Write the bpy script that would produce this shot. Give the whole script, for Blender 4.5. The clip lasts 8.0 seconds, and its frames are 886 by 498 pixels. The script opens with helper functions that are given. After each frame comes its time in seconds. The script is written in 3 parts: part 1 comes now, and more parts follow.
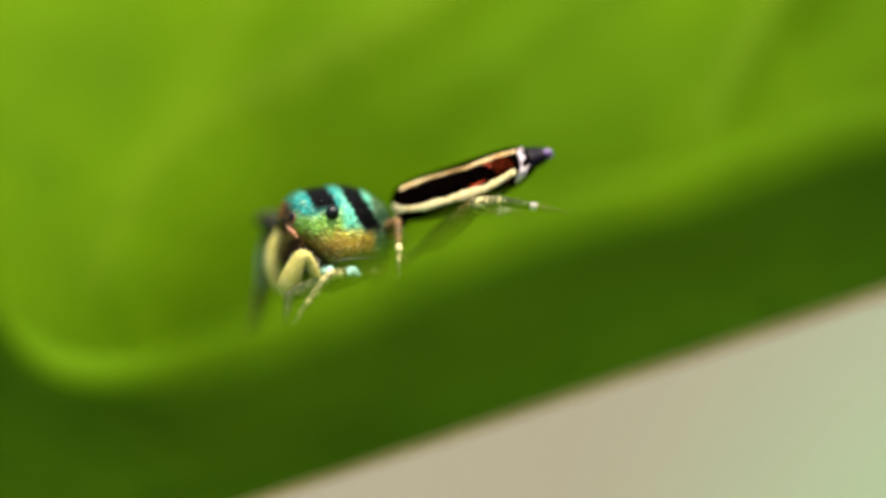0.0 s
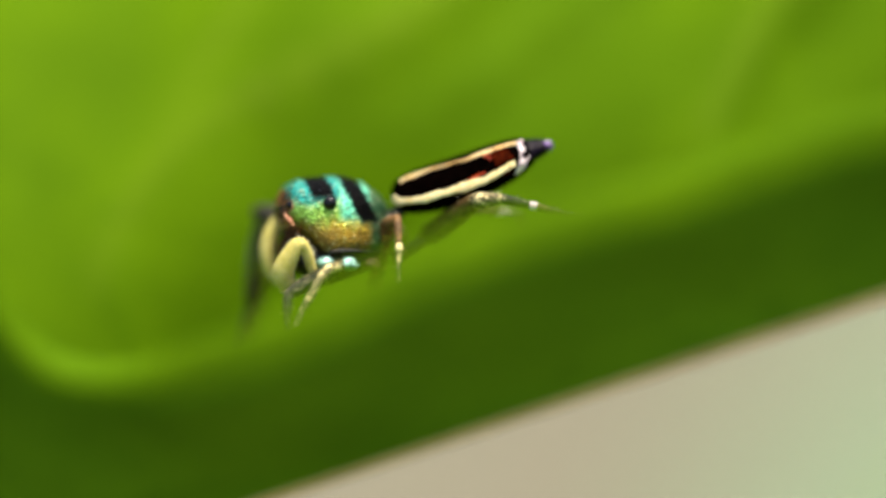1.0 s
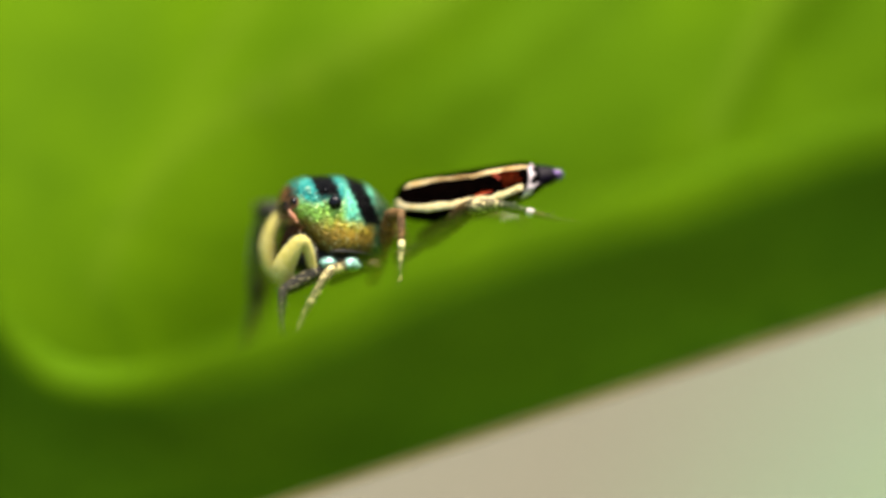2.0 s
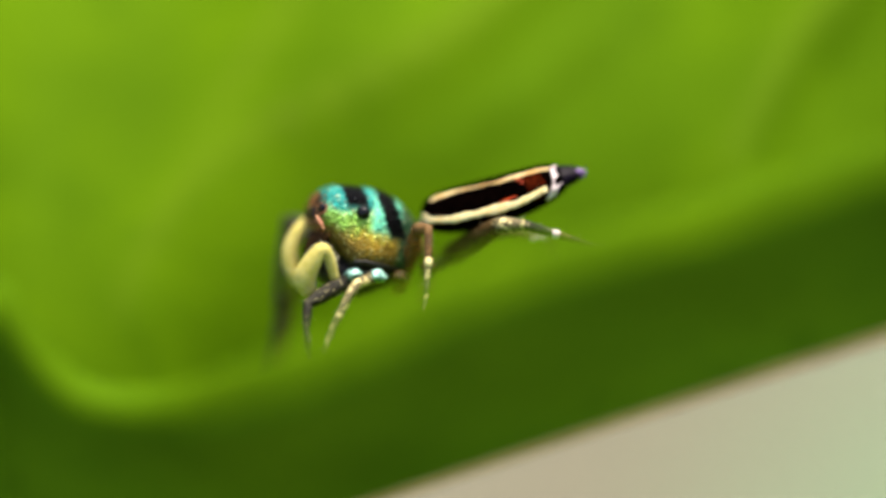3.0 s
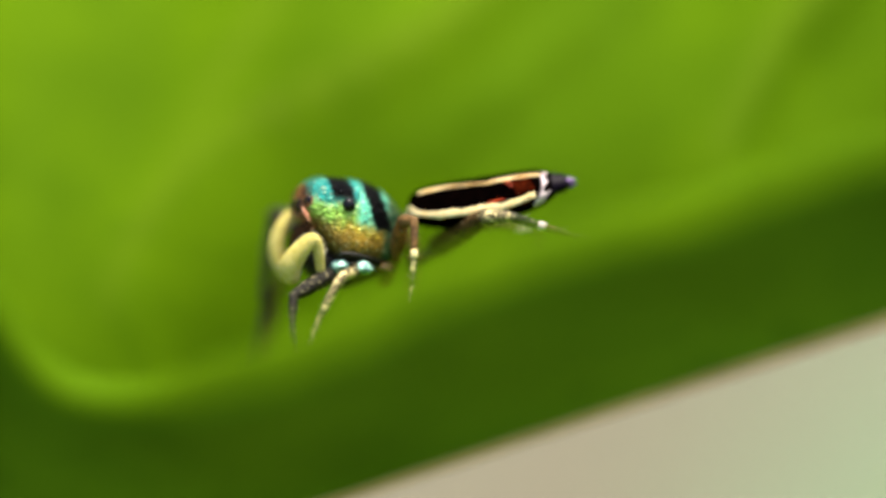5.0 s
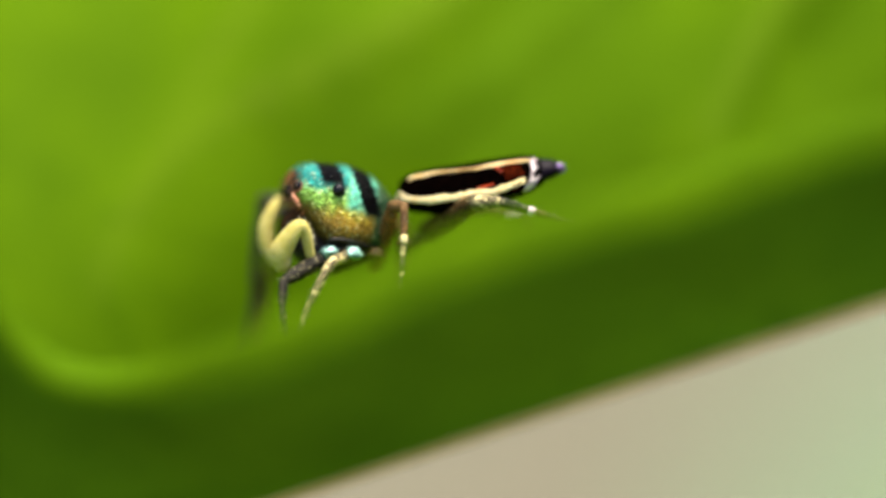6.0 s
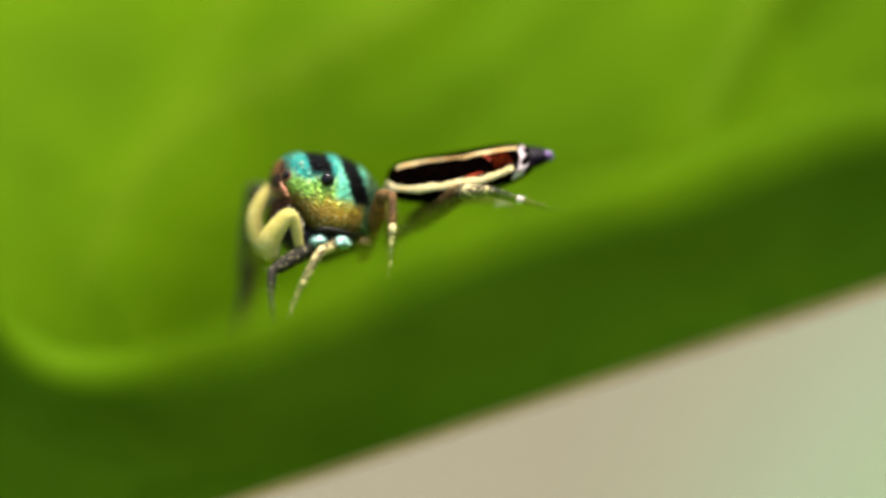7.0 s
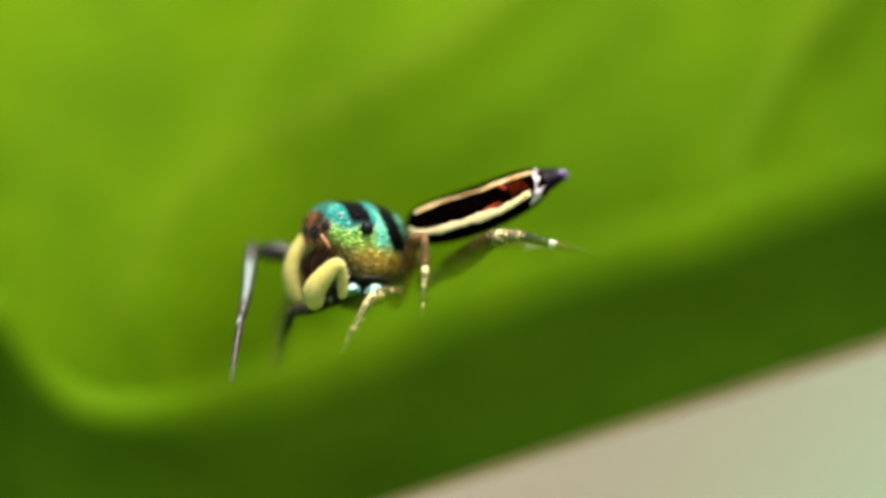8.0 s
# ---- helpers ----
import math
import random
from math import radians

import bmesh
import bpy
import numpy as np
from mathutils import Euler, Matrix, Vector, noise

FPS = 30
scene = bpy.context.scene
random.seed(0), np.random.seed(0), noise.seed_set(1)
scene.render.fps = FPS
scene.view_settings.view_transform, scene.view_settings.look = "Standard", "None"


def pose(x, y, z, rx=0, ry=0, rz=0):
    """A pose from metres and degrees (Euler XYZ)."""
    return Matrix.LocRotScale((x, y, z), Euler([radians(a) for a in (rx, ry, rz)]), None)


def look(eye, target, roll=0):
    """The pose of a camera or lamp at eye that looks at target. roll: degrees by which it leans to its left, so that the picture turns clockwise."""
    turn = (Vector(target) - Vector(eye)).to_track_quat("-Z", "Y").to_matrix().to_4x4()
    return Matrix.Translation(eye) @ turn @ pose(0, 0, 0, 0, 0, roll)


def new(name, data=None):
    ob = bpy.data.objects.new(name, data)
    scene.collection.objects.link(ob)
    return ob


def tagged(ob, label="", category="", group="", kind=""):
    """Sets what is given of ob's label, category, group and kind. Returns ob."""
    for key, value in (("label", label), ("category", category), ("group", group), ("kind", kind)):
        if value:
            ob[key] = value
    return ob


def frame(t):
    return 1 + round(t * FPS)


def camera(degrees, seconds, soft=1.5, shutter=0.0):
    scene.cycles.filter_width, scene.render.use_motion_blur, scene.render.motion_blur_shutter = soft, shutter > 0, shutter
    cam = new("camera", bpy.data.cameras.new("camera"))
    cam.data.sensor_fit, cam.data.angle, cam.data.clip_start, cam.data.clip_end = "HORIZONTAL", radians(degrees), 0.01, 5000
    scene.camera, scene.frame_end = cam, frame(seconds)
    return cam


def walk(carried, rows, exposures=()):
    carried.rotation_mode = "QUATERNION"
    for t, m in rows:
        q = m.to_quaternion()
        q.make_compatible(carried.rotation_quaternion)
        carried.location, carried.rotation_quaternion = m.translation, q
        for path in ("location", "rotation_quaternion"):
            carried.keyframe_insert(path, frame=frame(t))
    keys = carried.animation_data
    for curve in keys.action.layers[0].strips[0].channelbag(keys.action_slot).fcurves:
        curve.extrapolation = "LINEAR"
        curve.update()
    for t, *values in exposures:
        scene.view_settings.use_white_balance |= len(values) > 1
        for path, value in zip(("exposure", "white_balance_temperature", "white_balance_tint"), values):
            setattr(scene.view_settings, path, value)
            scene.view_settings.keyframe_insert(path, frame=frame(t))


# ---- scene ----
MM = 0.001
# The plant stands low over the soil; the view falls on it at twenty degrees. RIG: x across, y away from the viewer, z up.
RIG = Matrix.Translation((0, 0, 0.040)) @ pose(0, 0, 0, -20)


def rig(x, y, z):
    """A place given in millimetres of the rig."""
    return RIG @ Vector((x * MM, y * MM, z * MM))


# ---- camera ----
cam = camera(6.4507, 8.0, soft=3.4)
cam.data.dof.use_dof = True
cam.data.dof.focus_distance = 0.1590
cam.data.dof.aperture_fstop = 12.5
# seconds, and the aim across and up in millimetres: a hand-held close-up that sways
AIM = [(0.0, -0.103, -0.035), (0.1, 0.127, -0.265), (0.2, 0.310, -0.287), (0.3, 0.207, -0.011), (0.4, -0.046, 0.138), (0.5, -0.057, 0.184), (0.6, 0.081, -0.011), (0.7, 0.138, -0.149), (0.8, 0.138, -0.184), (0.9, 0.103, -0.103), (1.0, -0.103, 0.046), (1.1, -0.287, 0.184), (1.2, -0.287, 0.322), (2.3, 0.127, -0.103), (2.4, 0.334, -0.391), (2.5, 0.299, -0.356), (2.6, 0.241, -0.138), (2.7, -0.057, 0.241), (2.8, -0.506, 0.460), (2.9, -0.667, 0.529), (3.0, -0.655, 0.598), (3.1, -0.655, 0.655), (3.2, -0.851, 0.782), (3.3, -1.069, 0.931), (3.4, -1.299, 1.173), (3.5, -1.369, 1.334), (3.6, -1.208, 1.139), (3.7, -0.943, 0.943), (3.8, -0.552, 0.449), (3.9, -0.529, 0.207), (4.0, -0.667, 0.310), (4.1, -0.725, 0.564), (4.2, -0.862, 1.046), (4.3, -0.851, 0.920), (4.4, -0.564, 0.471), (4.5, 0.000, 0.000), (4.6, 0.506, -0.322), (4.7, 0.449, -0.471), (4.8, -0.046, -0.218), (4.9, -0.334, 0.092), (5.0, -0.368, 0.437), (5.1, -0.149, 0.276), (5.2, -0.127, 0.103), (6.3, -0.218, 0.196), (6.4, -0.414, 0.437), (6.5, -0.483, 0.632), (6.6, -0.494, 0.736), (6.7, -0.356, 0.587), (6.8, -0.230, 0.207), (6.9, -0.046, -0.149), (7.0, 0.069, -0.081), (7.1, -0.184, 0.310), (7.2, -0.943, 1.069), (7.3, -1.345, 1.403), (7.4, -1.357, 1.484), (7.5, -0.805, 1.000), (7.6, -0.230, 0.517), (7.7, -0.092, 0.218), (7.8, -0.265, 0.218), (7.9, -0.425, 0.391), (8.0, -0.598, 0.736)]
# the eye drifts a little further than the aim, and leans as it rises
walk(cam, [(t, look(rig(1.2 * ax, -160, 1.2 * az), rig(ax, 0, az), 0.5 * az)) for t, ax, az in AIM])

# ---- world and sun ----
scene.view_settings.exposure = 1.38
sun_way = (RIG.to_3x3() @ Vector((0.14, -0.24, 0.94))).normalized()
world = bpy.data.worlds.new("sky")
scene.world = world
world.use_nodes = True
wn = world.node_tree
sky = wn.nodes.new("ShaderNodeTexSky")
sky.sky_type, sky.sun_disc = "NISHITA", False
sky.dust_density, sky.air_density, sky.ozone_density = 4.0, 0.8, 0.5
sky.sun_elevation = math.asin(sun_way.z)
sky.sun_rotation = math.atan2(sun_way.x, sun_way.y)
wn.links.new(sky.outputs[0], wn.nodes["Background"].inputs[0])
wn.nodes["Background"].inputs[1].default_value = 0.125
sun = new("sun", bpy.data.lights.new("sun", "SUN"))
sun.data.energy, sun.data.angle, sun.data.color = 2.55, radians(8), (1.0, 0.885, 0.74)
sun.matrix_world = look(sun_way * 3, (0, 0, 0))


# ---- materials ----
def material(name):
    m = bpy.data.materials.new(name)
    m.use_nodes = True
    return m, m.node_tree, m.node_tree.nodes["Principled BSDF"]


def node(nt, kind, *values, operation=None):
    """A node; values go to its inputs in order: a socket is linked, a number or colour is set, None is skipped."""
    n = nt.nodes.new(kind)
    if operation:
        n.operation = operation
    for i, v in enumerate(values):
        plug(nt, n.inputs[i], v)
    return n


def plug(nt, socket, v):
    if v is None:
        return
    if isinstance(v, bpy.types.NodeSocket):
        nt.links.new(v, socket)
    elif isinstance(v, tuple) and len(v) == 3 and socket.type == "RGBA":
        socket.default_value = (*v, 1)
    else:
        socket.default_value = v


def calc(nt, op, a, b=None, c=None):
    return node(nt, "ShaderNodeMath", a, b, c, operation=op).outputs[0]


def ramp(nt, x, lo, hi):
    """0 to 1 smoothly while x goes from lo to hi."""
    n = nt.nodes.new("ShaderNodeMapRange")
    n.interpolation_type = "SMOOTHSTEP"
    for i, v in enumerate((x, lo, hi, 0.0, 1.0)):
        plug(nt, n.inputs[i], v)
    return n.outputs[0]


def mix(nt, f, a, b):
    n = nt.nodes.new("ShaderNodeMix")
    n.data_type = "RGBA"
    plug(nt, n.inputs[0], f)
    plug(nt, n.inputs[6], a)
    plug(nt, n.inputs[7], b)
    return n.outputs[2]


def coords(nt):
    """Object coordinates in millimetres, whole and split."""
    tc = node(nt, "ShaderNodeTexCoord")
    v = node(nt, "ShaderNodeVectorMath", tc.outputs["Object"], (1000, 1000, 1000), operation="MULTIPLY").outputs[0]
    s = node(nt, "ShaderNodeSeparateXYZ", v)
    return v, s.outputs[0], s.outputs[1], s.outputs[2]


def noise_at(nt, v, scale, detail=3.0, rough=0.55):
    n = nt.nodes.new("ShaderNodeTexNoise")
    plug(nt, n.inputs["Vector"], v)
    n.inputs["Scale"].default_value, n.inputs["Detail"].default_value, n.inputs["Roughness"].default_value = scale, detail, rough
    return n.outputs["Fac"]


def relief(nt, bsdf, height, strength, distance):
    b = nt.nodes.new("ShaderNodeBump")
    b.inputs["Strength"].default_value, b.inputs["Distance"].default_value = strength, distance
    plug(nt, b.inputs["Height"], height)
    nt.links.new(b.outputs[0], bsdf.inputs["Normal"])


def plain(name, a, b, scale, rough=0.5, metal=0.0, bump=0.3, depth=0.00002, spec=0.5, coat=0.0, lo=0.35, hi=0.65):
    """Two tones mixed by noise at two scales, with fine relief."""
    m, nt, bs = material(name)
    v, x, y, z = coords(nt)
    n1, n2 = noise_at(nt, v, scale), noise_at(nt, v, scale * 6)
    f = calc(nt, "ADD", calc(nt, "MULTIPLY", ramp(nt, n1, lo, hi), 0.6), calc(nt, "MULTIPLY", ramp(nt, n2, lo, hi), 0.4))
    plug(nt, bs.inputs["Base Color"], mix(nt, f, a, b))
    bs.inputs["Roughness"].default_value, bs.inputs["Metallic"].default_value = rough, metal
    bs.inputs["Specular IOR Level"].default_value, bs.inputs["Coat Weight"].default_value = spec, coat
    if bump:
        relief(nt, bs, n2, bump, depth)
    return m


def leaf_material(name, a, b, c, glow, through_light):
    """Waxy leaf: green mottled at two scales, its dark blotches shifted to imitate shade, a soft shine, and light that
    comes through the blade.
    """
    m, nt, bs = material(name)
    v, x, y, z = coords(nt)
    # random mottling, shifted so its dark blotches imitate shade beside the spider
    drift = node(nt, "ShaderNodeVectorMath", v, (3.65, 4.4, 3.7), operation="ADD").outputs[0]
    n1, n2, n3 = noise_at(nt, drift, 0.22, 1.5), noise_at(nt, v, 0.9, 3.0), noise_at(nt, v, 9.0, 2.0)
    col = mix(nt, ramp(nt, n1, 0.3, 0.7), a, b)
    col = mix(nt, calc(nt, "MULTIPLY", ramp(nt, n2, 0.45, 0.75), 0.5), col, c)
    mark = nt.nodes.new("ShaderNodeAttribute")
    mark.attribute_name = "vein"
    fade = calc(nt, "MULTIPLY", mark.outputs["Fac"], calc(nt, "ADD", 0.45, calc(nt, "MULTIPLY", n2, 0.8)))
    col = mix(nt, fade, col, (0.150, 0.240, 0.012))
    plug(nt, bs.inputs["Base Color"], col)
    bs.inputs["Roughness"].default_value, bs.inputs["Specular IOR Level"].default_value = 0.62, 0.10
    bs.inputs["IOR"].default_value = 1.15
    relief(nt, bs, calc(nt, "ADD", n2, calc(nt, "MULTIPLY", n3, 0.25)), 0.25, 0.00012)
    tr = node(nt, "ShaderNodeBsdfTranslucent", mix(nt, 0.5, col, glow))
    both = node(nt, "ShaderNodeMixShader", through_light, bs.outputs[0], tr.outputs[0])
    nt.links.new(both.outputs[0], nt.nodes["Material Output"].inputs[0])
    return m


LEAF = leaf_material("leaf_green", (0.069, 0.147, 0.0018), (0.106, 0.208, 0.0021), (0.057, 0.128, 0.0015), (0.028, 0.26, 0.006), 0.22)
# same leaf, greener and lighter: tint of its shaded turned-down front painted in
LEAF_SHADED = leaf_material("leaf_shaded_front", (0.073, 0.180, 0.0045), (0.108, 0.248, 0.0062), (0.061, 0.157, 0.0038), (0.028, 0.26, 0.006), 0.22)
VEIN = leaf_material("leaf_vein", (0.150, 0.235, 0.018), (0.168, 0.252, 0.022), (0.130, 0.21, 0.015), (0.12, 0.2, 0.01), 0.15)
MARGIN = plain("dry_margin", (0.60, 0.47, 0.14), (0.42, 0.33, 0.08), 0.8, 0.6)
PALE_LEAF = leaf_material("pale_leaf", (0.155, 0.226, 0.132), (0.182, 0.252, 0.152), (0.141, 0.209, 0.118), (0.3, 0.4, 0.25), 0.2)
MID_LEAF = leaf_material("mid_leaf", (0.115, 0.175, 0.075), (0.135, 0.20, 0.09), (0.10, 0.155, 0.06), (0.15, 0.3, 0.1), 0.2)
SOIL = plain("soil", (0.118, 0.112, 0.075), (0.144, 0.137, 0.095), 0.05, 0.95, bump=0.6, depth=0.002, spec=0.1)


def carapace_material():
    """Iridescent scales: blue-green on the back, turning gold down the sides, two black bands across, a rust-red face."""
    m, nt, bs = material("iridescent_scales")
    v, x, y, z = coords(nt)
    vor = nt.nodes.new("ShaderNodeTexVoronoi")
    plug(nt, vor.inputs["Vector"], v)
    vor.inputs["Scale"].default_value = 21.0
    speck = node(nt, "ShaderNodeSeparateColor", vor.outputs["Color"])
    big = noise_at(nt, v, 2.2, 3.0)
    fine = noise_at(nt, v, 9.0, 4.0, 0.7)
    wob = calc(nt, "MULTIPLY", calc(nt, "SUBTRACT", fine, 0.5), 0.32)
    h = calc(nt, "ADD", z, calc(nt, "MULTIPLY", calc(nt, "SUBTRACT", big, 0.5), 0.55))
    h = calc(nt, "ADD", h, wob)
    col = mix(nt, ramp(nt, h, -0.75, -0.35), (0.13, 0.075, 0.015), (0.46, 0.27, 0.028))
    col = mix(nt, ramp(nt, h, -0.42, -0.10), col, (0.54, 0.50, 0.045))
    # browner and duller low down towards the face
    col = mix(nt, calc(nt, "MULTIPLY", calc(nt, "SUBTRACT", 1.0, ramp(nt, calc(nt, "ADD", x, wob), -0.65, 0.15)), 0.82), col, (0.13, 0.10, 0.022))
    col = mix(nt, ramp(nt, h, -0.22, 0.06), col, (0.27, 0.52, 0.085))
    col = mix(nt, ramp(nt, h, 0.08, 0.46), col, (0.015, 0.27, 0.23))
    # paler blue-green belt between the black bands
    belt = calc(nt, "MULTIPLY", ramp(nt, x, -0.10, 0.10), ramp(nt, h, -0.28, 0.04))
    belt = calc(nt, "MULTIPLY", belt, calc(nt, "SUBTRACT", 1.0, ramp(nt, x, 0.7, 0.9)))
    col = mix(nt, belt, col, (0.16, 0.66, 0.44))
    # rear turns dark green, deepened to imitate the shadow behind the second band
    col = mix(nt, ramp(nt, calc(nt, "ADD", x, wob), 0.52, 0.72), col, (0.035, 0.12, 0.05))
    # scales differ one from the next
    col = mix(nt, calc(nt, "MULTIPLY", ramp(nt, speck.outputs[0], 0.58, 0.8), 0.45), col, (0.03, 0.025, 0.008))
    col = mix(nt, calc(nt, "MULTIPLY", ramp(nt, speck.outputs[1], 0.86, 0.95), 0.28), col, (0.85, 0.85, 0.45))
    # the two bands
    dark = None
    for x0, wide, low, lean in ((-0.19, 0.25, 0.34, 0.35), (0.53, 0.21, -0.20, 0.42)):
        off = calc(nt, "ABSOLUTE", calc(nt, "SUBTRACT", calc(nt, "ADD", x, calc(nt, "MULTIPLY", z, lean)), x0))
        off = calc(nt, "ADD", off, wob)
        one = calc(nt, "MULTIPLY", calc(nt, "SUBTRACT", 1.0, ramp(nt, off, wide - 0.05, wide + 0.05)), ramp(nt, z, low - 0.12, low + 0.12))
        dark = one if dark is None else calc(nt, "MAXIMUM", dark, one)
    col = mix(nt, dark, col, (0.0008, 0.0008, 0.001))
    # rust-red hair of the face
    face = calc(nt, "MULTIPLY", calc(nt, "SUBTRACT", 1.0, ramp(nt, calc(nt, "ADD", x, wob), -1.10, -1.0)), ramp(nt, z, -0.3, -0.1))
    red = mix(nt, ramp(nt, fine, 0.52, 0.59), (0.022, 0.005, 0.002), (0.95, 0.30, 0.07))
    col = mix(nt, face, col, red)
    col = mix(nt, ramp(nt, z, -0.66, -0.78), col, (0.02, 0.017, 0.010))
    plug(nt, bs.inputs["Base Color"], col)
    plug(nt, bs.inputs["Metallic"], calc(nt, "MULTIPLY", calc(nt, "SUBTRACT", 1.0, calc(nt, "MAXIMUM", dark, face)), 0.72))
    bs.inputs["Roughness"].default_value = 0.42
    plug(nt, bs.inputs["Specular IOR Level"], calc(nt, "SUBTRACT", 0.5, calc(nt, "MULTIPLY", dark, 0.45)))
    relief(nt, bs, calc(nt, "ADD", vor.outputs["Distance"], fine), 0.8, 0.00004)
    return m


SCALES = carapace_material()
BLACK = plain("black_scales", (0.0004, 0.0002, 0.0002), (0.0016, 0.0007, 0.0005), 6, 0.8, bump=0.2, spec=0.0)
BELLY = plain("dark_belly", (0.003, 0.002, 0.001), (0.012, 0.008, 0.004), 4, 0.55, bump=0.4)
CREAM = plain("cream_scales", (0.98, 0.70, 0.27), (0.99, 0.88, 0.50), 7, 0.6, bump=0.5, spec=0.15)
ORANGE = plain("orange_scales", (0.90, 0.52, 0.13), (0.96, 0.80, 0.40), 5, 0.5, bump=0.5)
JAW = plain("dark_jaw", (0.010, 0.004, 0.002), (0.06, 0.026, 0.008), 5, 0.7, bump=0.4, spec=0.08)
RUST = plain("rust_hair", (0.03, 0.010, 0.005), (0.50, 0.20, 0.09), 7, 0.6, bump=0.6)
FACE_HAIR = plain("face_hair", (0.03, 0.008, 0.004), (0.95, 0.38, 0.13), 5, 0.6, bump=0, lo=0.44, hi=0.53)
STREAK = plain("hair_streak", (0.30, 0.08, 0.03), (0.85, 0.42, 0.24), 9, 0.6, bump=0.6)
RED = plain("red_scales", (0.16, 0.009, 0.002), (0.52, 0.060, 0.008), 9, 0.5, bump=0.5, spec=0.15)
BROWN = plain("brown_scales", (0.002, 0.0006, 0.0005), (0.060, 0.008, 0.002), 10, 0.7, bump=0.3, spec=0.0)
WHITE = plain("white_scales", (0.50, 0.33, 0.34), (0.95, 0.84, 0.84), 6, 0.5, bump=0.6)
PURPLE = plain("purple_black", (0.0012, 0.0008, 0.0016), (0.006, 0.003, 0.010), 6, 0.35, 0.0, bump=0.3, spec=0.05)
PALP = plain("pale_yellow_hair", (0.53, 0.45, 0.09), (0.70, 0.60, 0.19), 5, 0.75, bump=0.7, depth=0.00004, spec=0.15)
TEAL = plain("pale_teal_scales", (0.02, 0.12, 0.10), (0.50, 0.88, 0.74), 7, 0.4, 0.3, bump=0.8, lo=0.42, hi=0.56)
GOLD_LEG = plain("gold_flecked_leg", (0.012, 0.008, 0.003), (0.96, 0.80, 0.36), 6, 0.35, 0.3, bump=0.9, lo=0.50, hi=0.57, spec=0.3)
DARK_LEG = plain("dark_leg", (0.002, 0.0015, 0.001), (0.66, 0.58, 0.32), 12, 0.4, 0.2, bump=0.9, spec=0.25, lo=0.60, hi=0.66)
BROWN_LEG = plain("brown_leg", (0.035, 0.018, 0.006), (0.26, 0.14, 0.045), 8, 0.5, bump=0.4, spec=0.2)
RED_LEG = plain("red_brown_leg", (0.10, 0.038, 0.009), (0.34, 0.155, 0.04), 4, 0.5, bump=0.4, spec=0.2)
GREY_LEG = plain("olive_brown_leg", (0.034, 0.019, 0.006), (0.13, 0.075, 0.022), 4, 0.5, bump=0.4, spec=0.15)
BLUE_LEG = plain("fringed_leg", (0.010, 0.008, 0.003), (0.05, 0.042, 0.025), 5, 0.3, 0.0, bump=0.4, spec=0.3)


def see_through(mat, tint, share):
    """Thin skin of a limb lets part of the light pass."""
    nt = mat.node_tree
    clear = node(nt, "ShaderNodeBsdfTransparent", (*tint, 1))
    both = node(nt, "ShaderNodeMixShader", share, nt.nodes["Principled BSDF"].outputs[0], clear.outputs[0])
    nt.links.new(both.outputs[0], nt.nodes["Material Output"].inputs[0])


see_through(RED_LEG, (0.9, 0.75, 0.5), 0.4)
see_through(GREY_LEG, (0.85, 0.8, 0.55), 0.22)
EYE = plain("eye_lens", (0.003, 0.003, 0.004), (0.006, 0.005, 0.005), 3, 0.08, bump=0, spec=0.25)
# pale colour for the highlight painted along the far front leg
SHEEN_BLUE = plain("painted_sheen_blue", (0.16, 0.21, 0.20), (0.50, 0.60, 0.58), 5, 0.4, 0.1, bump=0.5)
# spinneret purple lightened to lilac: the tip's highlight put into the colour
LILAC = plain("lilac_highlight", (0.05, 0.02, 0.09), (0.20, 0.11, 0.30), 6, 0.25, 0.2, bump=0.3)
HAIR = plain("pale_bristle", (0.45, 0.42, 0.25), (0.6, 0.58, 0.4), 5, 0.5, bump=0)


# ---- mesh tools ----
def mesh_from(name, verts, faces, mats, smooth=True, scale=MM):
    me = bpy.data.meshes.new(name)
    me.from_pydata([tuple(c * scale for c in v) for v in verts], [], faces)
    for m in mats if isinstance(mats, (list, tuple)) else [mats]:
        me.materials.append(m)
    me.polygons.foreach_set("use_smooth", [smooth] * len(me.polygons))
    me.update()
    return me


def part(name, data, parent, m=None, label=""):
    ob = new(name, data)
    ob.parent = parent
    if m is not None:
        ob.matrix_basis = m
    return tagged(ob, label)


def grid_faces(rows, cols, wrap=False, base=0):
    out = []
    for i in range(rows - 1):
        for j in range(cols if wrap else cols - 1):
            k = (j + 1) % cols
            out.append((base + i * cols + j, base + i * cols + k, base + (i + 1) * cols + k, base + (i + 1) * cols + j))
    return out


